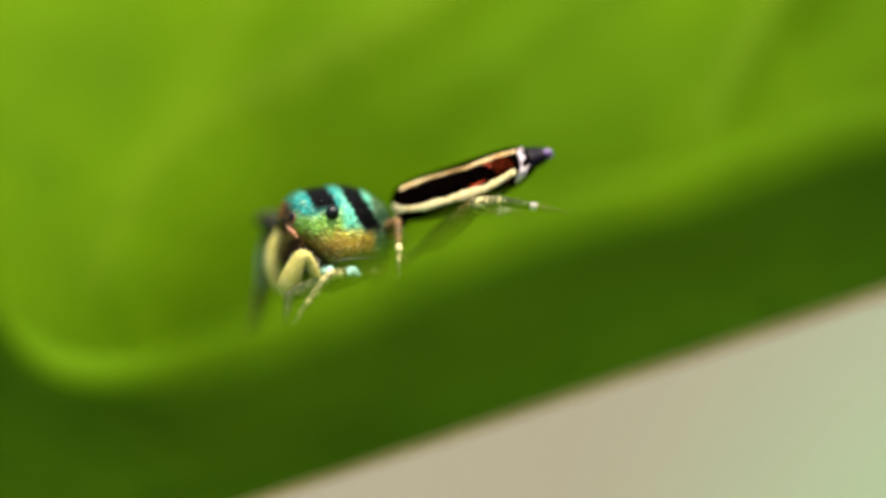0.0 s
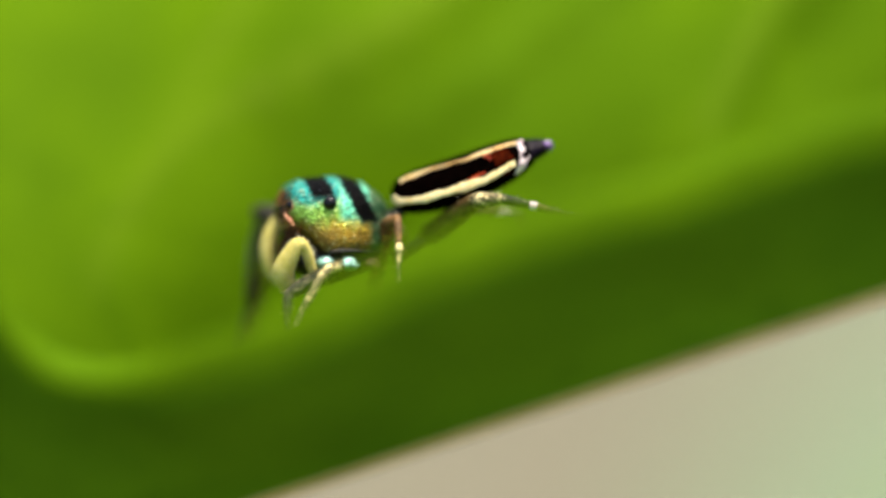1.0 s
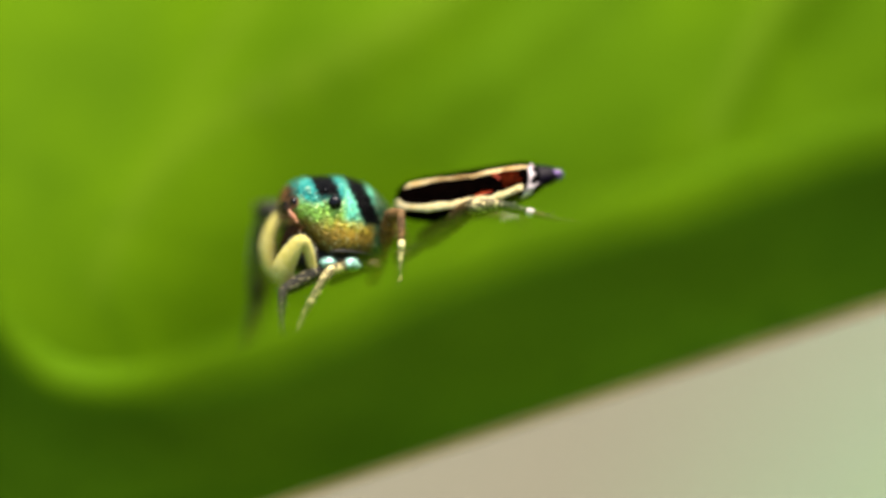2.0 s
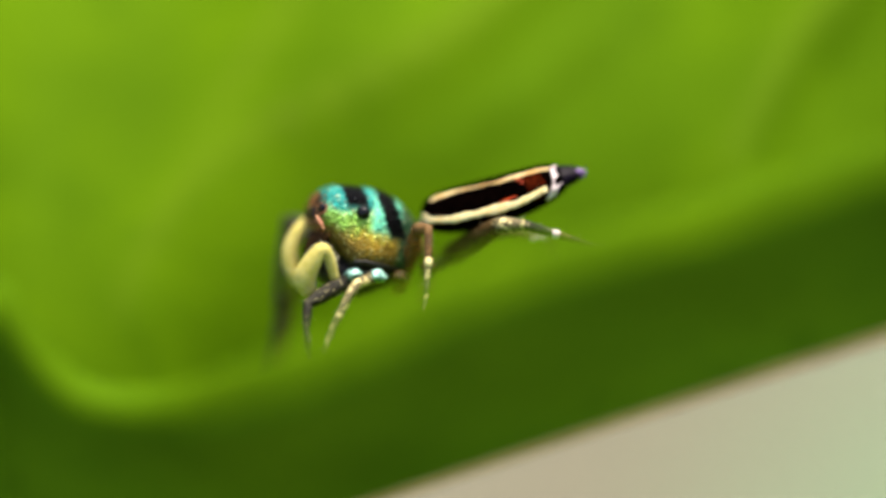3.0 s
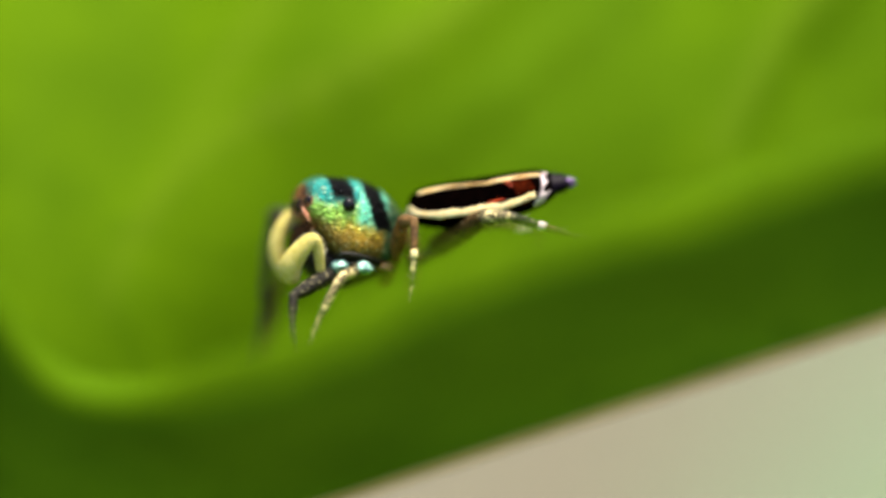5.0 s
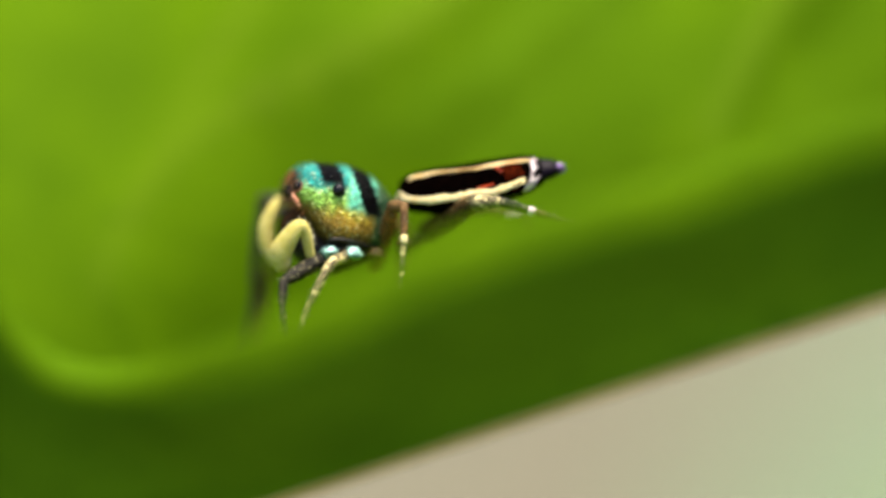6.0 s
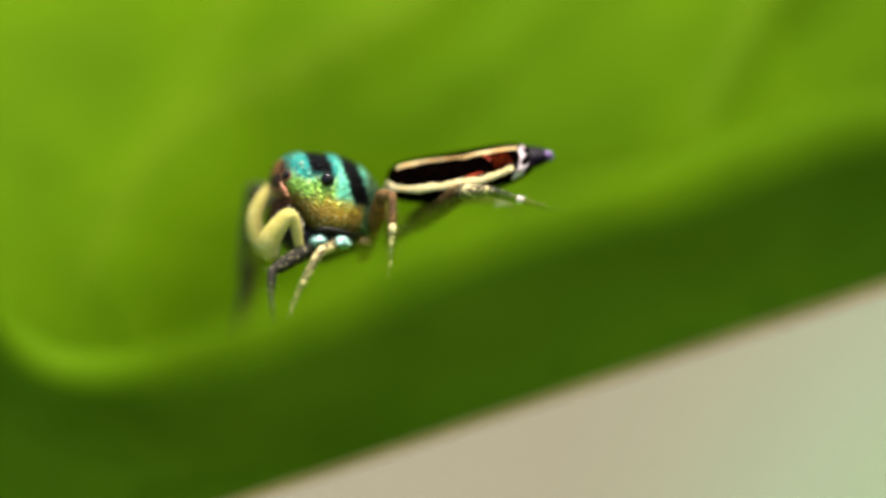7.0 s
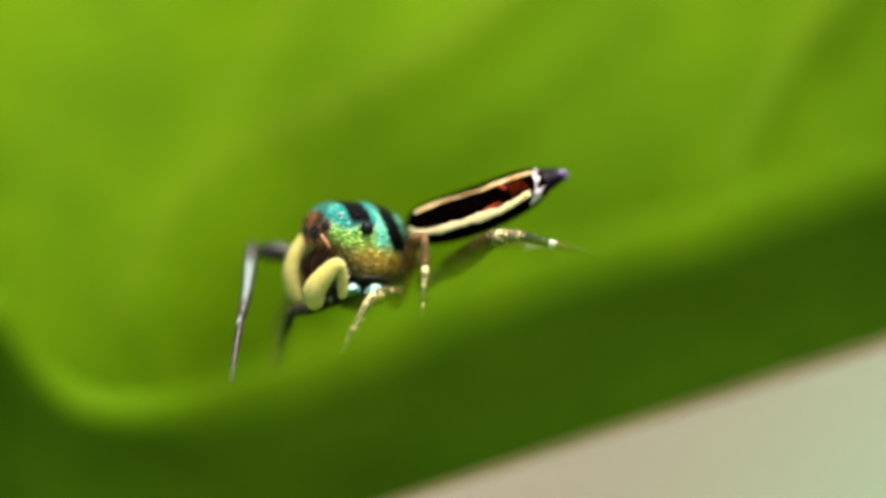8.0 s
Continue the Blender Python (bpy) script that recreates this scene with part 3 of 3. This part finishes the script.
def build_abdomen():
    rows, cols = 44, 40
    verts = [belly(i / (rows - 1), 2 * math.pi * j / cols) for i in range(rows) for j in range(cols)]
    body = part("abdomen", mesh_from("abdomen", verts, grid_faces(rows, cols, True), BLACK), spider, abdomen_pose(12), "long black abdomen carried high")

    def patch(name, t0, t1, low, high, mat, label, ragged=3.0, side=1, seed=0, skew=0.0):
        """A field of coloured scales lying on the skin between two angles, with uneven edges; skew leans it towards the tip at the top."""
        n, m, v = 46, 11, []
        wild = lambda a, b: noise.noise(Vector((a, b, seed))) + 0.5 * noise.noise(Vector((a * 2.3, b * 2.3, seed + 5)))
        for i in range(n):
            e = i / (n - 1)
            t = t0 + (t1 - t0) * e
            lo = low(t) + ragged * wild(t * 11, 0.3)
            hi = high(t) + ragged * wild(t * 11, 7.3)
            for j in range(m):
                f = j / (m - 1)
                a = radians(lo + (hi - lo) * f)
                tt = t + skew * (f - 0.5) + 0.0012 * ragged * wild(f * 5, 3.1 + e)
                edge = i in (0, n - 1) or j in (0, m - 1)
                q = belly(min(0.995, max(0.004, tt)), a, -0.012 if edge else 0.010 + 0.006 * noise.noise(Vector((t * 60, f * 5, seed))))
                q.y *= side
                v.append(q)
        f = grid_faces(n, m)
        part(name, mesh_from(name, v, f if side > 0 else [q[::-1] for q in f], mat), body, None, label)

    for side in (1, -1):
        patch("lateral_stripe", 0.008, 0.79, lambda t: -29 + 3 * math.sin(9 * t) - 60 * max(0, 0.12 - t), lambda t: -4 + 3 * math.sin(8 * t + 0.5) + 700 * max(0, 0.07 - t),
              CREAM, "cream stripe along the side", 8, side, 1.5)
        patch("dorsal_stripe", 0.08, 0.83, lambda t: 47 + 3 * math.sin(7 * t), lambda t: 55 + 3 * math.sin(6 * t + 1), ORANGE, "orange-cream line along the back", 4, side, 4.5)
        patch("red_mark", 0.625, 0.65, lambda t: 10, lambda t: 47, RED, "red mark across the side", 20, side, 8.5, -0.05)
        patch("red_trace", 0.49, 0.60, lambda t: -3, lambda t: 1, RED, "thin red trace above the stripe", 3, side, 19.5)
        patch("brown_mark", 0.655, 0.77, lambda t: -4, lambda t: 50, BROWN, "dark red-brown field", 9, side, 11.5, -0.03)
        patch("white_patch", 0.785, 0.84, lambda t: -50, lambda t: 0, WHITE, "white tuft before the tip", 22, side, 14.5, 0.07)
        patch("white_patch", 0.825, 0.856, lambda t: -18, lambda t: 52, WHITE, "white tuft before the tip", 26, side, 24.5, 0.03)
        patch("flank_patch", 0.70, 0.755, lambda t: -34, lambda t: -8, BROWN, "small brown spot", 8, side, 17.5, 0.04)
    for y, z in ((-0.05, 0.03), (0.05, 0.03), (0.0, -0.05)):
        v, f = tube([(3.30, y, z), (3.38, y * 1.2, z * 1.1), (3.45, y * 1.1, z)], [0.085, 0.07, 0.04], 10)
        part("spinneret", mesh_from("spinneret", v, f, LILAC), body, None, "glossy purple spinneret with its lilac highlight painted in")
    rows = 10
    verts = [belly(0.885 + 0.115 * i / (rows - 1), 2 * math.pi * j / 24, 0.008) for i in range(rows) for j in range(24)]
    part("tip", mesh_from("tip", verts, grid_faces(rows, 24, True), PURPLE), body, None, "glossy purple-black tip")
    return body


abdomen = build_abdomen()


# waist and breast plate under the shield
v, f = tube([at(-1.75, 0.05, 0.55) * 1000, at(-1.3, 0.03, 0.95) * 1000, at(-0.95, 0.02, 1.15) * 1000], [0.22, 0.12, 0.14], 14)
waist = part("waist", mesh_from("waist", v, f, BELLY), spider, None, "narrow dark waist")
v, f = tube([at(-2.95, -0.1, 0.15) * 1000, at(-2.4, -0.02, 0.08) * 1000, at(-1.65, 0.02, 0.2) * 1000], [0.30, 0.46, 0.30], 18)
breast = part("breast_plate", mesh_from("breast_plate", v, f, BELLY), spider, None, "dark breast plate")

LEGS = []


def build_leg(points, radii, mats, label, rings=(), names=("leg", "knee", "tibia", "metatarsus", "tarsus")):
    """Femur with the further joints as its sub-parts; its own space starts at the hip."""
    pts = [at(*p) * 1000 for p in points]
    hip = pts[0].copy()
    first = None
    for i, (a, b) in enumerate(zip(pts, pts[1:])):
        r0, r1 = radii[i], radii[i + 1]
        path = [a.lerp(b, k / 5) - hip for k in range(6)]
        fat = [(r0 + (r1 - r0) * k / 5) * (1 + 0.16 * math.sin(math.pi * k / 5)) for k in range(6)]
        v, f = tube(path, fat, 12)
        data = mesh_from(names[i], v, f, mats[min(i, len(mats) - 1)])
        if first is None:
            first = part(names[0], data, spider, Matrix.Translation(hip * MM), label)
        else:
            part(names[i], data, first)
    for i, mat, text in rings:
        a, b, r = pts[i - 1], pts[i], radii[i]
        d = (b - a).normalized()
        v, f = tube([b - hip - d * 0.07, b - hip, b - hip + d * 0.05], [r * 1.25, r * 1.4, r * 1.2], 12)
        part("pale_ring", mesh_from("pale_ring", v, f, mat), first, None, text)
    # short stiff bristles
    rng = random.Random(len(LEGS) + 3)
    vs, fs = [], []
    for i, (a, b) in enumerate(zip(pts, pts[1:])):
        for k in range(9):
            c = a.lerp(b, rng.random())
            d = (b - a).normalized()
            w = Vector((rng.gauss(0, 1), rng.gauss(0, 1), rng.gauss(0, 1)))
            w = (w - d * w.dot(d)).normalized()
            tip = c + w * (radii[i] + rng.uniform(0.05, 0.12)) + d * rng.uniform(0.05, 0.14)
            e = w.cross(d) * 0.004
            o = len(vs)
            vs += [c + w * radii[i] * 0.8 - e - hip, c + w * radii[i] * 0.8 + e - hip, c + w * radii[i] * 0.8 + d * 0.007 - hip, tip - hip]
            fs += [(o, o + 1, o + 3), (o + 1, o + 2, o + 3), (o + 2, o, o + 3)]
    tagged(part("bristles", mesh_from("bristles", vs, fs, HAIR), first, None, "fine pale bristles"), kind="stuff")
    LEGS.append((first, hip, pts[-1].copy()))
    return first


def rest(x, y):
    """Place of a foot that stands on the blade."""
    return (x, y, blade(x, y - glide(FRONT, x) - glide(DEEP, x)).z + 0.03)


build_leg([(-2.44, -0.40, 0.05), (-3.02, -1.05, -0.28), (-3.38, -1.30, -0.50), (-3.40, -1.45, -1.06), (-3.35, -1.55, -1.50), rest(-3.27, -1.62)],
          [0.14, 0.16, 0.10, 0.065, 0.046, 0.032], [DARK_LEG], "dark front leg with gold flecks")
build_leg([(-2.02, -0.50, 0.05), (-2.38, -1.15, -0.08), (-2.55, -1.30, -0.35), (-2.88, -1.45, -1.00), (-3.02, -1.53, -1.38), rest(-3.15, -1.6)],
          [0.12, 0.10, 0.085, 0.065, 0.05, 0.035], [GOLD_LEG], "gold-flecked second leg")
build_leg([(-1.52, 0.45, -0.22), (-1.17, -0.8, 1.02), (-0.95, -1.10, 1.02), (-0.95, -1.25, 0.34), (-1.0, -1.4, -0.30), rest(-1.10, -1.7)],
          [0.15, 0.125, 0.085, 0.058, 0.038, 0.026], [RED_LEG, BROWN_LEG, BROWN_LEG, GOLD_LEG], "brown third leg with a pale ring", ((3, CREAM, "cream ring"),))
build_leg([(-0.45, 0.65, 0.50), (0.46, -0.95, 1.10), (1.0, -1.20, 1.11), (1.64, -1.15, 0.92), (2.24, -1.25, 0.74), rest(3.22, -1.3)],
          [0.25, 0.17, 0.10, 0.07, 0.05, 0.036], [GREY_LEG, GOLD_LEG, DARK_LEG, GREY_LEG], "long olive-brown hind leg with a white spot", ((3, WHITE, "white spot"),))
# the long front leg on the far side bends at the knee while it reaches out, so its lower half is a piece of its own
REACH_HIP, REACH_KNEE, REACH_FOOT = Vector((-2.75, 0.40, 0.30)), Vector((-3.84, 1.25, 1.12)), Vector(rest(-4.18, 1.65))
far_front = build_leg([tuple(REACH_HIP), (-3.52, 1.0, 1.05), tuple(REACH_KNEE)], [0.16, 0.19, 0.16], [BLUE_LEG], "dark brown fringed front leg, held forward")
far_shin = build_leg([tuple(REACH_KNEE), (-3.93, 1.42, -0.25), (-4.02, 1.55, -0.80), tuple(REACH_FOOT)], [0.12, 0.105, 0.085, 0.05], [BLUE_LEG],
                     "dark lower half of the fringed front leg with a painted pale blue sheen", names=("lower_leg", "metatarsus", "tarsus"))
# added strip of pale colour in place of a glossy highlight on the shin
sheen = [(at(*p) * 1000 - LEGS[-1][1]) for p in ((-3.86, 1.18, 0.95), (-3.89, 1.22, 0.5), (-3.93, 1.325, -0.10), (-3.99, 1.45, -0.6), (-4.08, 1.53, -1.0))]
v, f = tube(bend(sheen, 5), [0.03] * 4 + [0.055] * 12 + [0.035] * 5, 8)
part("painted_sheen", mesh_from("painted_sheen", v, f, SHEEN_BLUE), far_shin, None, "pale blue-grey strip that imitates sheen on the leg")
build_leg([(-2.3, 0.45, 0.10), (-3.1, 1.25, 0.40), (-3.45, 1.5, 0.35), (-3.75, 1.7, -0.4), (-3.85, 1.8, -0.7), rest(-3.95, 1.85)],
          [0.14, 0.15, 0.13, 0.10, 0.08, 0.05], [BROWN_LEG], "brown second leg on the far side")
build_leg([(-1.6, 0.40, 0.05), (-1.3, 1.1, 0.75), (-1.1, 1.3, 0.7), (-0.95, 1.5, 0.3), (-0.95, 1.65, 0.1), rest(-0.98, 1.75)],
          [0.14, 0.15, 0.12, 0.09, 0.07, 0.045], [BROWN_LEG], "brown third leg on the far side")
build_leg([(-1.0, 0.35, 0.12), (0.45, 0.9, 0.95), (0.85, 1.0, 0.95), (1.30, 1.1, 0.80), (1.55, 1.15, 0.72), rest(1.85, 1.2)],
          [0.12, 0.11, 0.08, 0.05, 0.04, 0.03], [GREY_LEG], "olive-brown hind leg on the far side", ((3, WHITE, "white spot"),))


def build_hip(x, y, z, r, mat=TEAL, label="pale teal scaled hip joint"):
    v = []
    for i in range(10):
        a = math.pi * i / 9
        for j in range(14):
            b = 2 * math.pi * j / 14
            q = Vector((math.sin(a) * math.cos(b), math.sin(a) * math.sin(b), math.cos(a)))
            v.append(at(x, y, z) * 1000 + Vector((q.x * 1.2, q.y, q.z * 0.75)) * r * (1 + 0.55 * noise.noise(q * 2.6 + Vector((x, 0, 0)))))
    return part("hip", mesh_from("hip", v, grid_faces(10, 14, True), mat), spider, None, label)


hips = [build_hip(-2.46, -0.68, 0.10, 0.16), build_hip(-2.0, -0.70, 0.06, 0.165),
        build_hip(-1.52, -0.42, 0.05, 0.15, GREY_LEG, "brown hip joint"), build_hip(-0.95, -0.36, 0.26, 0.14, GREY_LEG, "brown hip joint")]


# ---- movement ----
# seconds, body shift across and up in millimetres, pitch and yaw of the head
BODY = [(0.0, 0.03, -0.61, -5, 10), (0.1, 0.02, -0.67, -5, 10), (0.2, 0.01, -0.64, -5, 10), (0.3, -0.02, -0.47, -3, 10), (0.4, -0.03, -0.36, -2, 10),
        (0.6, -0.03, -0.34, -2, 10), (1.2, -0.03, -0.34, -2, 10), (2.3, 0, -0.13, 6, 13), (2.5, 0, -0.05, 8, 13), (2.7, 0, -0.03, 8, 13),
        (7.8, 0, -0.03, 8, 13), (7.9, 0, -0.04, 8, 13.5), (8.0, 0.01, -0.20, 4, 23)]
# the step that starts at the end: how far each foot and hip goes, by leg in the order they were built
STEP = {0: ((-0.2, 1.8, 0.5), (0.1, 0.1, 0.05)), 1: ((0.45, 0, 0.05), (0.35, 0, 0))}
# how the legs stand while the body still crouches: the same pairs, until it rises
CROUCH = {0: ((0.25, 0, -0.10), (0.15, 0, -0.12)), 2: ((0, 0, -0.1), (0.05, 0, -0.45)), 3: ((0.15, 0, 0.1), (0.15, 0, 0.15))}
# the far front leg: seconds, hip, knee and foot, and how far its lower half turns its painted sheen out of sight
REACH = [(0.0, (-2.72, 0.40, -0.15), (-3.66, 1.2, 0.46), (-3.92, 1.65, -1.70), 70), (0.3, (-2.76, 0.40, 0.0), (-3.80, 1.2, 0.70), (-4.22, 1.65, -1.62), 100),
         (1.2, (-2.76, 0.40, 0.05), (-3.82, 1.2, 0.76), (-4.22, 1.65, -1.60), 120), (2.3, (-2.75, 0.40, 0.25), (-3.84, 1.25, 1.05), (-4.15, 1.65, -1.55), 120),
         (2.7, (-2.75, 0.40, 0.28), (-3.84, 1.25, 1.12), (-4.18, 1.65, -1.55), 130), (7.7, (-2.75, 0.40, 0.28), (-3.84, 1.25, 1.12), (-4.18, 1.65, -1.55), 130),
         (7.8, (-2.75, 0.40, 0.28), (-3.84, 1.25, 1.12), (-4.18, 1.65, -1.55), 105), (7.9, (-2.75, 0.40, 0.27), (-3.86, 1.22, 1.11), (-4.2, 1.62, -1.55), 82), (8.0, (-2.8, 0.40, 0.1), (-4.50, 0.75, 0.74), (-4.76, -1.1, -1.22), 0)]
LIFT = [(0.0, 20.7), (0.1, 29.2), (0.2, 21.6), (0.3, 20.3), (0.4, 24.4), (0.5, 27.6), (0.6, 22.7), (0.7, 12.7), (0.8, 14.7), (0.9, 19.5), (1.0, 20.8), (1.1, 21.1), (1.2, 15.8), (2.3, 11.8), (2.4, 14.1), (2.5, 13.8), (2.6, 8.0), (2.7, 12.8), (2.8, 17.6), (2.9, 20.9), (3.0, 17.4), (3.1, 14.5), (3.2, 12.1), (3.3, 8.8), (3.4, 9.7), (3.5, 10.9), (3.6, 12.8), (3.7, 15.7), (3.8, 14.7), (3.9, 13.5), (4.0, 12.5), (4.1, 10.7), (4.2, 7.8), (4.3, 10.3), (4.4, 10.3), (4.5, 12.9), (4.6, 16.5), (4.7, 14.9), (4.8, 13.8), (4.9, 12.4), (5.0, 11.3), (5.1, 11.6), (5.2, 12.3), (6.3, 10.9), (6.4, 12.7), (6.5, 11.8), (6.6, 11.9), (6.7, 12.3), (6.8, 11.9), (6.9, 11.7), (7.0, 11.8), (7.1, 10.1), (7.2, 10.3), (7.3, 10.3), (7.4, 9.1), (7.5, 8.8), (7.6, 8.3), (7.7, 7.5), (7.8, 7.5), (7.9, 10.5), (8.0, 21.6)]


def shift_at(t):
    for a, b in zip(BODY, BODY[1:]):
        if a[0] <= t <= b[0]:
            f = (t - a[0]) / (b[0] - a[0])
            return [u + (w - u) * f for u, w in zip(a[1:], b[1:])]


def stretch_pose(hip, foot, dx, dz, step=Vector((0, 0, 0))):
    """The leg's pose when the body has shifted and its foot stays where it stands, or has taken a step."""
    h1 = hip + Vector((dx, 0, dz))
    turn = (foot - hip).rotation_difference(foot + step - h1)
    return Matrix.LocRotScale(h1 * MM, turn, None)


def motions():
    walk(head, [(t, head_pose(dx, dz, pitch, yaw)) for t, dx, dz, pitch, yaw in BODY])
    rows = []
    for t, lift in LIFT:
        dx, dz, _, _ = shift_at(t)
        rows.append((t, abdomen_pose(lift - 1.4 + 0.5 * dict((a, c) for a, b, c in AIM)[t], -0.05 * (t < 2) if t < 7.95 else -0.23, 0.9 * dz + 0.13 if t < 1.5 else 0.8 * dz + 0.03)))
    walk(abdomen, rows)
    for k, (leg, hip, foot) in enumerate(LEGS):
        if leg in (far_front, far_shin):
            continue
        low_step, low = CROUCH.get(k, ((0, 0, 0), (0, 0, 0)))
        rows = []
        for t, dx, dz, _, _ in BODY[:-1]:
            f = 1 if t < 1.5 else 0
            rows.append((t, stretch_pose(hip, foot, dx + f * low[0], dz + f * low[2], Vector(low_step) * f)))
        step, carry = STEP.get(k, ((0, 0, 0), (0, 0, 0)))
        walk(leg, rows + [(8.0, stretch_pose(hip, foot, carry[0], BODY[-1][2] + carry[2], Vector(step)))])
    rows_thigh, rows_shin = [], []
    for t, hip, knee, foot, twist in REACH:
        for rows, a, b, a0, b0, spin in ((rows_thigh, hip, knee, REACH_HIP, REACH_KNEE, 0), (rows_shin, knee, foot, REACH_KNEE, REACH_FOOT, twist)):
            way = Vector(b) - Vector(a)
            turn = Matrix.Rotation(radians(spin), 4, way) @ (b0 - a0).rotation_difference(way).to_matrix().to_4x4()
            rows.append((t, Matrix.Translation(at(*a)) @ turn))
    walk(far_front, rows_thigh)
    walk(far_shin, rows_shin)
    for ob in [waist, breast] + hips:
        walk(ob, [(b[0], Matrix.Translation(Vector((b[1], 0, b[2])) * MM)) for b in BODY])
    near = Matrix.Translation(near_palp_at * MM)
    far = Matrix.Translation(far_palp_at * MM)
    wag = [(0.0, 0), (0.4, 4), (1.2, 2), (2.4, 0), (3.0, -6), (3.5, 0), (4.0, 5), (4.5, 4), (5.2, 3), (6.3, -2), (7.0, 0), (7.8, 0), (8.0, 8)]
    walk(near_palp, [(t, near @ pose(0, 0, 0, 0, a, 0)) for t, a in wag])
    walk(far_palp, [(t, far @ pose(0, 0, 0, 0, -a * 0.6, 0)) for t, a in wag])


motions()
